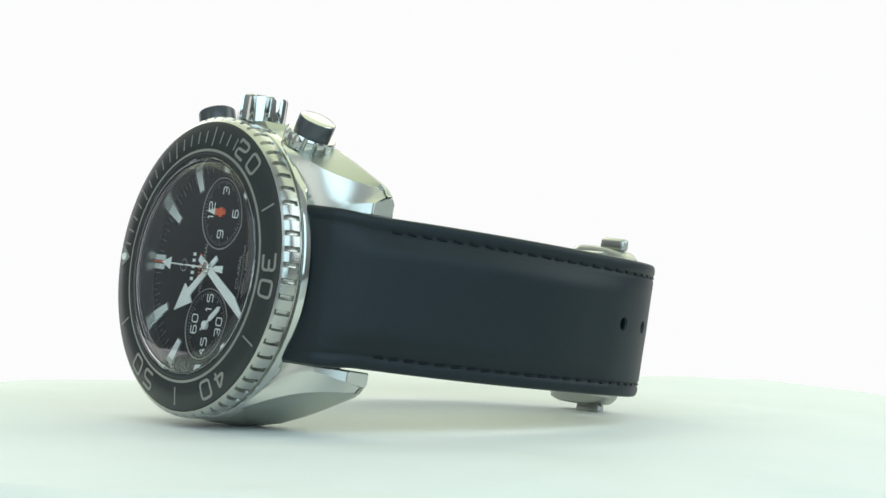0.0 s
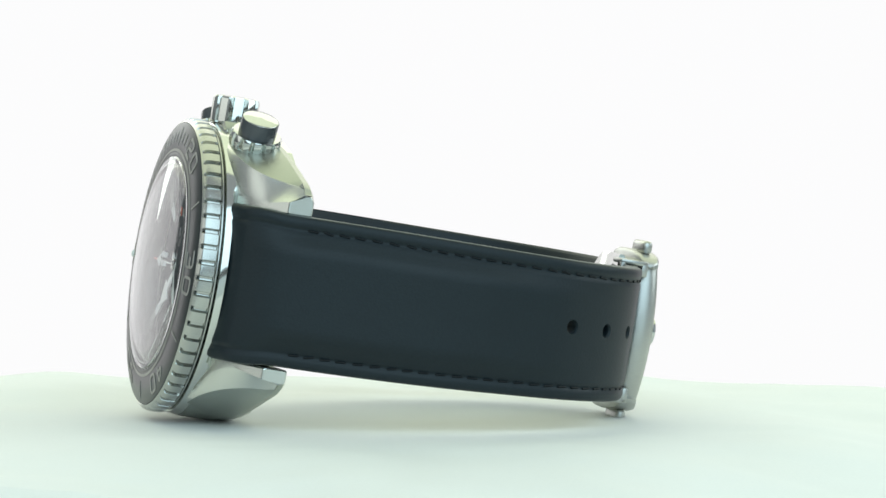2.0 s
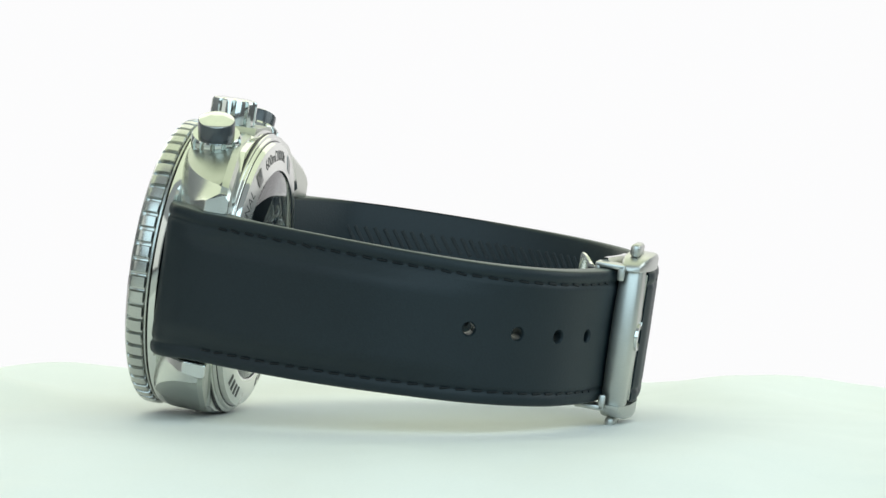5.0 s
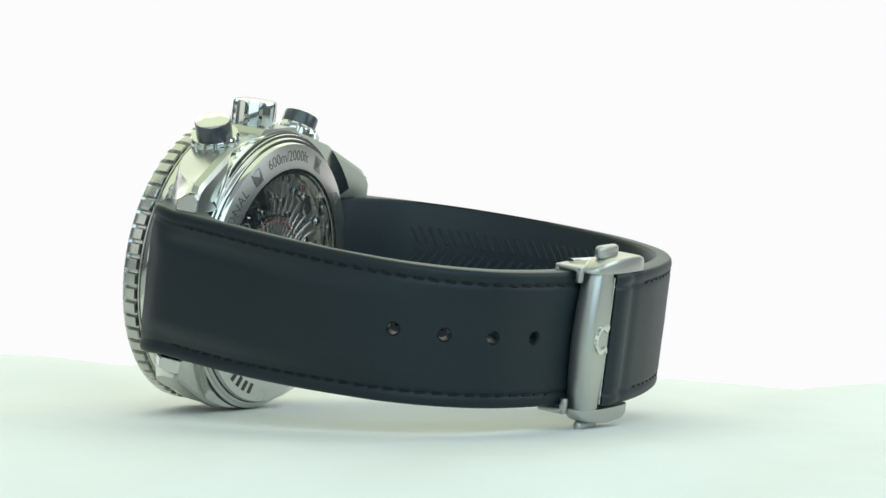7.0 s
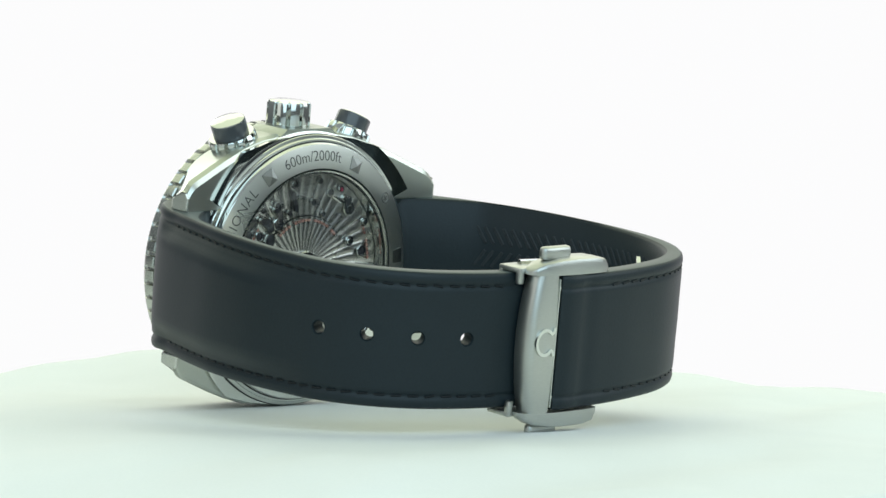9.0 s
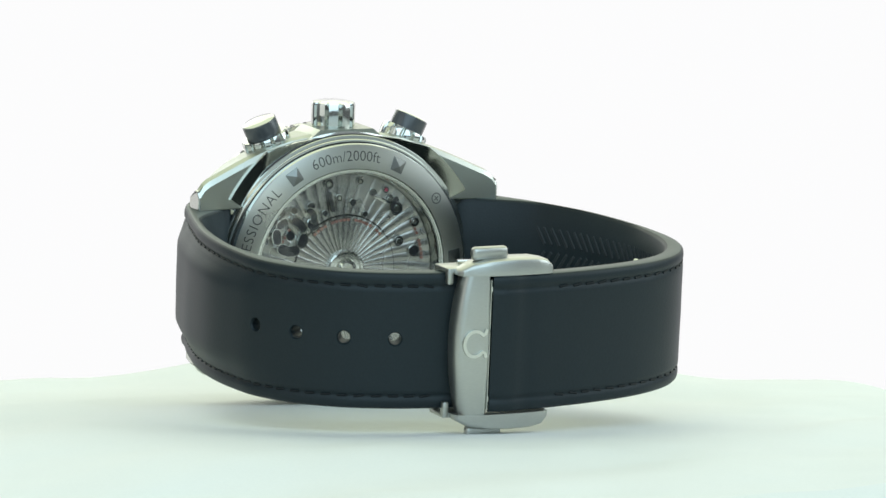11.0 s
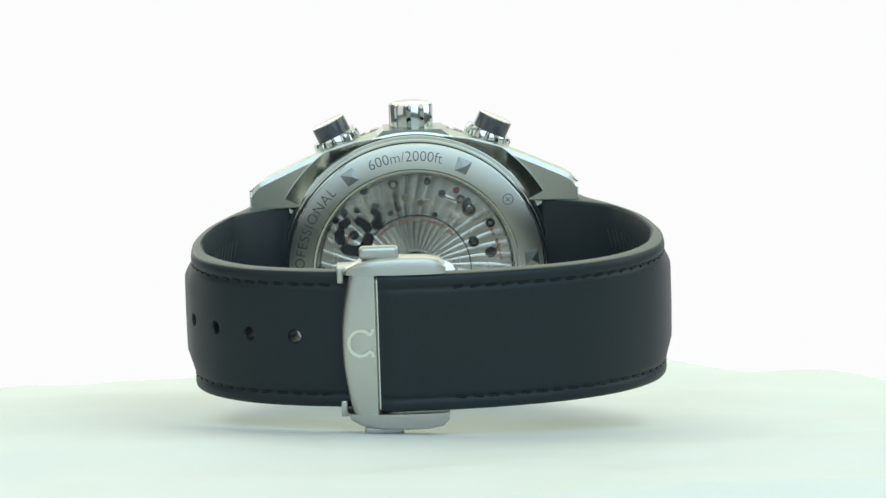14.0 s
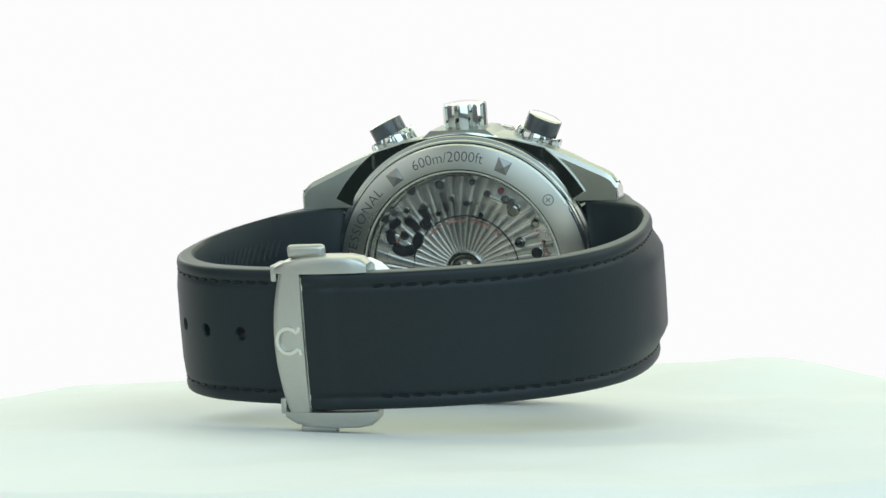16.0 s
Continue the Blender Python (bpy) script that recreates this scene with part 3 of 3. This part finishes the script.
def build_dial():
    d = part("dial", solid_lathe([(18.4, -5.0), (18.4, -4.3), (0.1, -4.3)], 96), DIAL, watch, "matt black dial with silver markers")
    part("rehaut", lathe([(18.4, -4.3), (18.9, -4.3), (18.9, -1.0), (16.7, -1.0), (16.7, -1.6)], 96), material("rehaut_black", (0.035, 0.038, 0.041), 0.25, 0.5, 0.05, 700), d)
    for h in (1, 2, 4, 5, 7, 8, 10, 11):
        bm = prism([(-0.75, -2.1), (0.75, -2.1), (1.05, 2.1), (-1.05, 2.1)], 0, 0.45, 0.1)
        part("hour_marker", moved(bm, radial(h * 30, 15.2, -4.3)), STEEL, d)
        bm = prism([(-0.5, -1.8), (0.5, -1.8), (0.78, 1.9), (-0.78, 1.9)], 0.4, 0.5)
        part("lume", moved(bm, radial(h * 30, 15.2, -4.3)), WHITE, d)
    for h in (3, 9):
        part("hour_marker", moved(prism([(-0.7, -0.7), (0.7, -0.7), (0.9, 1.0), (-0.9, 1.0)], 0, 0.45, 0.1), radial(h * 30, 16.2, -4.3)), WHITE, d)
    for s in (-1, 1):
        part("hour_marker", moved(prism([(-0.42 + s * 0.7, -1.2), (0.42 + s * 0.7, -1.2), (0.42 + s * 0.7, 1.2), (-0.42 + s * 0.7, 1.2)], 0, 0.45, 0.1), radial(0, 16.0, -4.3)), WHITE, d, "double white marker at twelve")
    ticks = bmesh.new()
    for k in range(240):
        if k % 20 == 0:
            continue
        h = 0.75 if k % 4 == 0 else 0.35
        ticks = merged(ticks, moved(box(-0.035, 0.035, -h, h, 0, 0.02), radial(k * 1.5, 16.4 + (0.75 - h), -4.3))) if k % 4 == 0 or k % 2 == 0 else ticks
    part("minute_track", ticks, SILVER, d, "", 0)
    for cx, words, hand_s in ((8.7, ("12", "3", "6", "9"), 0), (-8.7, ("60", "15", "30", "45"), 1)):
        base = Matrix.Translation((cx, 0.6, 0))
        sub = part("subdial", moved(lathe([(5.52, -4.32), (5.72, -4.32), (5.72, -4.2), (5.62, -4.16), (5.52, -4.2)], 96), base), SILVER, d, "recessed register with fine silver scale")
        t = bmesh.new()
        for k in range(60):
            h = 0.5 if k % 5 == 0 else 0.26
            t = merged(t, moved(box(-0.035, 0.035, -h, h, 0, 0.02), base @ radial(k * 6, 5.15 - h, -4.28)))
        part("scale", t, SILVER, sub, "", 0)
        for i, wd in enumerate(words):
            a = radians(90 * i)
            part("numeral", moved(digits(wd, 1.35, 1.7, 0.35, 0.2, 0.012), base @ Matrix.Translation((3.35 * math.sin(a), 3.35 * math.cos(a), -4.27))), WHITE, sub, "", 0)
    for y, count, step, h, mat in ((6.7, 5, 0.95, 0.42, WHITE), (4.9, 8, 0.55, 0.26, RED), ):
        bars = [box((k - count / 2) * step + 0.22 * step, (k - count / 2 + 1) * step - 0.28 * step, y - h, y + h, -4.29, -4.27) for k in range(count)]
        part("lettering", merged(*bars), mat, d, "", 0)
    for y, word in ((3.8, "PROFESSIONAL"), (-6.0, "CO-AXIAL"), (-7.25, "CHRONOMETER"), (-8.5, "600m / 2000ft")):
        part("lettering", moved(lettering(word, 1.15, 0.008, 1.0, 1.0), Matrix.Translation((0, y, -4.28))), SILVER, d, "", 0)
    part("emblem", moved(lathe([(0.75, 0), (1.05, 0), (1.05, 0.15), (0.75, 0.15)], 24), Matrix.Translation((0, 9.2, -4.3))), STEEL, d)
    # hands
    hz = -2.9
    hour = prism([(-0.45, -2.5), (0.45, -2.5), (0.62, 6.0), (1.85, 6.2), (0, 10.6), (-1.85, 6.2), (-0.62, 6.0)], hz, hz + 0.18, 0.05)
    part("hour_hand", moved(hour, Matrix.Rotation(radians(42), 4, "Z")), WHITE, d, "broad white arrow hour hand")
    mn = prism([(-0.5, -2.8), (0.5, -2.8), (0.85, 9.5), (0.4, 14.8), (0, 15.9), (-0.4, 14.8), (-0.85, 9.5)], hz + 0.3, hz + 0.48, 0.05)
    part("minute_hand", moved(mn, Matrix.Rotation(radians(-209), 4, "Z")), WHITE, d, "long white minute hand")
    sec = merged(prism([(-0.14, -4.5), (0.14, -4.5), (0.1, 10.5), (-0.1, 10.5)], hz + 0.6, hz + 0.7), prism([(-0.95, 9.9), (0.95, 9.9), (0, 12.4)], hz + 0.6, hz + 0.72), prism([(-0.55, -4.6), (0.55, -4.6), (0.4, -2.4), (-0.4, -2.4)], hz + 0.58, hz + 0.72))
    part("seconds_hand", sec, WHITE, d, "slim white stopped chronograph hand")
    part("seconds_tip", prism([(-0.16, 12.2), (0.16, 12.2), (0.09, 14.8), (-0.09, 14.8)], hz + 0.6, hz + 0.7), RED, d)
    part("hub", solid_lathe([(0.9, -4.3), (0.9, hz + 0.75), (0.6, hz + 0.95), (0.05, hz + 0.95)], 24), STEEL, d)
    rh = merged(prism([(-0.3, -1.2), (0.3, -1.2), (0.55, 1.6), (-0.55, 1.6)], -3.9, -3.8), moved(solid_lathe([(0.75, -4.2), (0.75, -3.75), (0.05, -3.7)], 20), Matrix()))
    part("register_hand", moved(rh, Matrix.Translation((8.7, 0.6, 0))), RED, d, "orange register hand")
    part("register_tip", moved(prism([(-0.5, 1.6), (0.5, 1.6), (0, 4.0)], -3.9, -3.8), Matrix.Translation((8.7, 0.6, 0))), WHITE, d)
    small = merged(prism([(-0.16, -1.2), (0.16, -1.2), (0.2, 1.4), (0.45, 1.6), (0.4, 4.2), (0, 4.8), (-0.4, 4.2), (-0.45, 1.6), (-0.2, 1.4)], 0, 0.1), solid_lathe([(0.7, -0.3), (0.7, 0.15), (0.05, 0.2)], 20))
    hand = part("small_seconds_hand", small, WHITE, d, "white running seconds hand", m=Matrix.Scale(MM, 4))
    return hand


small_seconds = build_dial()


def fluted(r, z, n, deep, duty=0.72):
    def wave(q, zz, a):
        f = (a * n / (2 * math.pi)) % 1.0
        return q - deep * ease(f, duty, duty + 0.14) * (1 - ease(f, 0.86, 1.0)) if q > r * 0.9 and z[0] < zz < z[1] else q
    return wave


def build_crown():
    up = Matrix.Translation((0, -0.1, -7.9)) @ Matrix.Rotation(radians(90), 4, "Y")
    prof = [(2.4, 21.5), (2.6, 22.9), (3.5, 23.0), (3.68, 23.25), (3.68, 26.8), (3.5, 27.2), (2.7, 27.38), (0.05, 27.5)]
    c = part("crown", moved(solid_lathe(prof, 120, fluted(3.4, (22.95, 27.3), 10, 0.55, 0.68)), up), STEEL, watch, "fluted polished steel winding crown", 30)
    part("crown_neck", moved(solid_lathe([(3.9, 20.5), (3.9, 22.5), (3.5, 22.8), (0.05, 22.8)], 40), up), BRUSHED, c)
    for y, tilt in ((-11.1, 25.0), (11.1, -25.0)):
        base = Matrix.Translation((18.2, y, -8.8)) @ Matrix.Rotation(radians(-tilt), 4, "Z") @ Matrix.Rotation(radians(90), 4, "Y")
        p = part("pusher", moved(solid_lathe([(2.8, 2.0), (2.8, 6.7), (2.76, 6.9), (2.62, 7.02), (1.4, 7.16), (0.05, 7.22)], 48), base), STEEL, watch, "round steel chronograph pusher with dark reflection coloured on its side")
        # ring coloured dark for the reflection on the steel side
        part("band", moved(lathe([(2.7, 4.2), (2.88, 4.2), (2.9, 4.5), (2.9, 6.65), (2.86, 6.85), (2.7, 6.92)], 48), base), DARK_REFLECTION, p, "polished side coloured as a dark reflection")
        part("collar", moved(solid_lathe([(3.2, 1.7), (3.5, 2.2), (3.95, 2.35), (4.0, 3.3), (3.95, 4.1), (3.7, 4.5), (2.7, 4.55)], 168, fluted(3.9, (2.1, 4.4), 14, 0.55, 0.6)), base), STEEL, p, "fluted screw-down collar", 30)
        part("stem", moved(solid_lathe([(2.9, -2.0), (2.9, 1.8), (0.05, 1.8)], 40), base), STEEL, p)


build_crown()

# ---- strap: outer line as (y, depth) ----
SIX = [(-16.5, 4.6), (-20.5, 4.9), (-24.2, 6.1), (-26.3, 7.8), (-28.7, 11.0), (-30.8, 16.0), (-33.3, 24.0), (-35.5, 32.5), (-36.7, 42.0), (-36.2, 50.0), (-34.8, 56.5), (-31.2, 63.3), (-25.8, 68.7), (-18.9, 72.1), (-12.0, 74.0), (-5.0, 75.0)]
TWELVE = [(16.5, 4.6), (20.5, 4.9), (24.3, 6.1), (26.6, 7.8), (29.4, 11.0), (32.2, 16.0), (35.6, 24.0), (38.3, 32.5), (39.8, 43.0), (39.4, 51.0), (37.9, 58.0), (35.2, 64.0), (31.4, 69.0), (26.5, 72.8), (20.0, 75.8), (11.0, 78.0), (3.0, 79.0), (-0.5, 79.05), (-2.6, 79.35), (-4.4, 79.3), (-6.2, 78.75)]


def middle(depth):
    return -0.45 + 1.25 * depth / 78


def strap_frames(line, per=7):
    pts = spline(line, per)
    out = []
    for i, p in enumerate(pts):
        t = (pts[min(i + 1, len(pts) - 1)] - pts[max(i - 1, 0)]).normalized()
        nrm = Vector((-t.y, t.x))
        if nrm.dot(p - Vector((0, 42))) < 0:
            nrm = -nrm
        out.append((p, t, nrm))
    return out


def strap_size(d, six):
    half = 11.5 - 1.0 * ease(d, 15, 75) + 0.4 * (1 - ease(d, 7, 12))
    pad = 1.5 * (1 - ease(d, 40, 64)) * ease(d, 5, 15)
    thick = 3.1 + 5.2 * (1 - ease(d, 8, 23))
    return half, pad, thick


def strap_mesh(line, six):
    secs = []
    for p, t, nrm in strap_frames(line):
        half, pad, thick = strap_size(p.y, six)
        cx = middle(p.y)
        rim = [(0.1, -pad - 1.3), (0.1, -pad - 0.8), (0.2, -pad - 0.42), (0.45, -pad - 0.16), (0.8, -pad - 0.05)]
        rim += [(e, -pad - 0.30 * math.exp(-((e - 2.15) / 0.36) ** 2) + pad * ease(e, 2.2, 5.6)) for e in (1.2, 1.6, 1.9, 2.15, 2.4, 2.7, 3.1, 3.6, 4.3, 5.2, 6.2, 7.2)]
        prof = [(e - half, h) for e, h in rim] + [(0.0, 0.04)] + [(half - e, h) for e, h in rim[::-1]]
        prof += [(half - 0.1, -thick + 0.5), (half - 0.6, -thick), (0, -thick - 0.05), (-half + 0.6, -thick), (-half + 0.1, -thick + 0.5)]
        secs.append([(cx + x, p.x + nrm.x * h, -(p.y + nrm.y * h)) for x, h in prof])
    return loft(secs)


def at_depth(line, y, d):
    return min(strap_frames(line, 12), key=lambda f: (f[0] - Vector((y, d))).length)


def build_straps():
    out = []
    holes = [(-34.8, 56.5), (-31.2, 63.3), (-25.8, 68.7), (-18.9, 72.1)]
    cut = bmesh.new()
    for y, d in holes:
        p, t, nrm = at_depth(SIX, y, d)
        out3 = Vector((0, nrm.x, -nrm.y))
        m = Matrix.Translation((1.1, p.x, -p.y)) @ out3.to_track_quat("Z", "Y").to_matrix().to_4x4()
        cut = merged(cut, moved(solid_lathe([(0.92, -9), (0.92, -0.3), (1.15, 0.1), (1.15, 4)], 24), m))
    bmesh.ops.recalc_face_normals(cut, faces=cut.faces)
    cme = bpy.data.meshes.new("cut")
    cut.to_mesh(cme)
    cme.transform(TO_STAND)
    cob = new("cut", cme)
    seed = part("stitch", box(-0.16, 0.16, -0.8, 0.8, -0.16, 0.16, 0.1, 1), THREAD, None, m=Matrix.Scale(MM, 4))
    stitch_mesh = seed.data
    bpy.data.objects.remove(seed)
    for line, six in ((SIX, True), (TWELVE, False)):
        ob = part("strap", strap_mesh(line, six), (LEATHER, EDGE), watch, "black stitched strap half " + ("with round punched holes" if six else "folded back into the clasp"), 62)
        turn = STAND.to_3x3().inverted()
        for p in ob.data.polygons:
            if abs((turn @ p.normal).x) > 0.85:
                p.material_index = 1
        if six:
            mod = ob.modifiers.new("holes", "BOOLEAN")
            mod.object, mod.solver = cob, "EXACT"
            me = bpy.data.meshes.new_from_object(ob.evaluated_get(bpy.context.evaluated_depsgraph_get()))
            ob.modifiers.clear()
            ob.data = me
        # stitches, a recessed run along each border
        fr = strap_frames(line, 30)
        for side in (1, -1):
            run = 0.0
            for a, b in zip(fr, fr[1:]):
                run += (b[0] - a[0]).length
                d = a[0].y
                if not (15 < d) or (six and a[0].x > -14) or (not six and a[0].x < 3.5 and d > 60) or run < 2.35:
                    continue
                run = 0.0
                half, pad, thick = strap_size(d, six)
                p, t, nrm = a
                n3, t3 = Vector((0, nrm.x, -nrm.y)), Vector((0, t.x, -t.y))
                m = Matrix((Vector((1, 0, 0)), t3, n3)).transposed().to_4x4()
                m.translation = (Vector((middle(d) + side * (half - 2.15), p.x, -p.y)) - n3 * (pad + 0.2)) * MM
                st = new("stitch", stitch_mesh)
                st.parent = ob
                st.matrix_basis = STAND @ m @ pose(0, 0, 0, 0, 0, side * (7 + 5 * math.sin(d * 7.3)))
        # slanted grip ridges on the lining
        verts, faces = [], []
        run = 0.0
        for a, b in zip(fr, fr[1:]):
            run += (b[0] - a[0]).length
            if not 22 < a[0].y < 66 or run < 1.5:
                continue
            run = 0.0
            half, pad, thick = strap_size(a[0].y, six)
            p, t, nrm = a
            n3, t3 = Vector((0, nrm.x, -nrm.y)), Vector((0, t.x, -t.y))
            m = Matrix((Vector((1, 0, 0)), t3, n3)).transposed().to_4x4()
            m.translation = Vector((middle(p.y), p.x, -p.y)) - n3 * (thick + 0.08)
            for row in (-6, -2, 2, 6):
                s = moved(box(-1.7, 1.7, -0.28, 0.28, -0.12, 0.12, 0.1, 1), m @ Matrix.Translation((row, 0, 0)) @ Matrix.Rotation(0.6 if row in (-6, 2) else -0.6, 4, "Z"))
                base = len(verts)
                verts += [v.co.copy() for v in s.verts]
                faces += [[base + v.index for v in f.verts] for f in s.faces]
                s.free()
        me = bpy.data.meshes.new("grip_ridges")
        me.from_pydata(verts, [], faces)
        bm = bmesh.new()
        bm.from_mesh(me)
        tagged(part("grip_texture", bm, LINING, ob, "slanted grip pattern on the lining"), kind="stuff")
        out.append(ob)
    bpy.data.objects.remove(cob)
    bpy.data.meshes.remove(cme)
    return out


straps = build_straps()


def build_clasp():
    # bowed outer plate
    secs = []
    n = 15
    for i in range(n):
        x = -10.0 + 21.4 * i / (n - 1)
        u = (x - 0.7) / 10.7
        bow = 1.5 * (1 - u * u)
        y0, y1 = -10.2 - bow, -6.4
        d1 = 77.9 + 0.35 * (1 - u * u)
        secs.append([(x, y1, -d1 - 0.05), (x, y1 - 0.25, -d1 - 0.3), (x, y0 + 1.1, -d1 - 0.2), (x, y0 + 0.7, -d1 - 0.08), (x, y0 + 0.35, -d1 + 0.2), (x, y0 + 0.1, -d1 + 0.65), (x, y0, -d1 + 1.3), (x, y0, -75.2), (x, y0 + 0.5, -74.6), (x, y1, -74.6)])
    clasp = part("clasp", loft(secs), CLASPED, watch, "satin steel deployant clasp plate with raised emblem", 40)
    part("plate_edge", box(-9.2, 10.6, -6.42, -6.12, -78.45, -75.0, 0.08, 1), STEEL, clasp, "polished straight edge")
    # raised open-ring emblem
    pts = [Vector((1.1 + 2.15, -7.05, 0)), Vector((1.1 + 1.5, -7.25, 0))]
    pts += [Vector((1.1 + 1.9 * math.sin(radians(a)), -8.95 + 1.75 * math.cos(radians(a)), 0)) for a in range(42, 319, 12)]
    pts += [Vector((1.1 - 1.5, -7.25, 0)), Vector((1.1 - 2.15, -7.05, 0))]
    secs = []
    for i, p in enumerate(pts):
        t = (pts[min(i + 1, len(pts) - 1)] - pts[max(i - 1, 0)]).normalized()
        s = Vector((-t.y, t.x, 0)) * 0.25
        z = -78.6
        secs.append([p + s + Vector((0, 0, z + 0.8)), p + s + Vector((0, 0, z - 0.24)), p - s + Vector((0, 0, z - 0.24)), p - s + Vector((0, 0, z + 0.8))])
    part("emblem", loft(secs), STEEL, clasp, "raised polished open ring")
    for s, xb in ((1, 11.2), (-1, -9.9)):
        # end cap, streamlined along the strap
        secs = []
        for y, h, d0, d1 in ((-11.2, 0.3, 75.4, 76.6), (-10.7, 1.0, 74.9, 77.6), (-9.0, 1.9, 74.5, 78.2), (-6.0, 2.35, 74.4, 78.7), (-2.5, 2.5, 74.4, 78.9), (1.0, 2.45, 74.5, 78.9), (3.0, 2.1, 74.7, 78.7), (4.0, 1.2, 75.2, 78.2)):
            r = min(0.7, h * 0.4)
            ring = [(0, d0), (h - r, d0), (h - 0.3 * r, d0 + 0.3 * r), (h, d0 + r), (h, d1 - r), (h - 0.3 * r, d1 - 0.3 * r), (h - r, d1), (0, d1)]
            secs.append([(xb + s * x, y, -d) for x, d in ring])
        cap = part("end_cap", loft(secs), CLASPED, clasp, "", 40)
        b = box(0, 2.1, -8.8, -2.9, 75.4, 77.0, 0.65, 3)
        b = moved(b, Matrix.Translation((xb + s * 2.0 if s > 0 else xb - 2.0, 0, 0)) @ Matrix.Diagonal((s, 1, -1, 1)))
        part("release_button", b, CLASPED, clasp, "", 40)
        # keeper bracket hugging the strap's edge
        k = merged(box(0, 0.8, -12.2, -8.0, 70.8, 75.4, 0.25), box(-1.7, 0.8, -12.2, -11.2, 74.4, 75.5, 0.3), box(-1.4, 0.8, -12.2, -11.2, 70.8, 71.7, 0.3))
        part("keeper", moved(k, Matrix.Translation((xb + s * 0.05, 0, 0)) @ Matrix.Diagonal((s, 1, -1, 1))), CLASPED, clasp, "", 40)
    # folded blades inside the loop
    line = [(-9.0, 72.0), (0.0, 73.4), (8.0, 73.2), (17.0, 70.4), (24.5, 66.0), (27.0, 63.6)]
    secs = []
    for p, t, nrm in strap_frames(line, 5):
        up = 11.8 - 4.6 * ease(p.x, 3, 10) + 1.5 * ease(p.x, 25, 27)
        secs.append([(x + 0.8, p.x + nrm.x * h, -(p.y + nrm.y * h)) for x, h in ((-7.0, 0), (-6.8, 0.5), (up - 0.5, 0.5), (up, 0.2), (up, -0.4), (up - 0.5, -0.6), (-6.8, -0.6))])
    part("blade", loft(secs), STEEL, clasp, "polished folding blade")


build_clasp()


def motions():
    spins = [(t, pose(0, 0, 0, 0, 0, a)) for t, a in TURN]
    walk(watch, spins)
    walk(cloth, spins)
    hub = STAND @ Matrix.Translation(Vector((-8.7, 0.6, -3.95)) * MM)
    walk(small_seconds, [(t, hub @ Matrix.Rotation(-radians(139 + 6 * t), 4, "Z")) for t in [i * 1.0 for i in range(17)]])


motions()
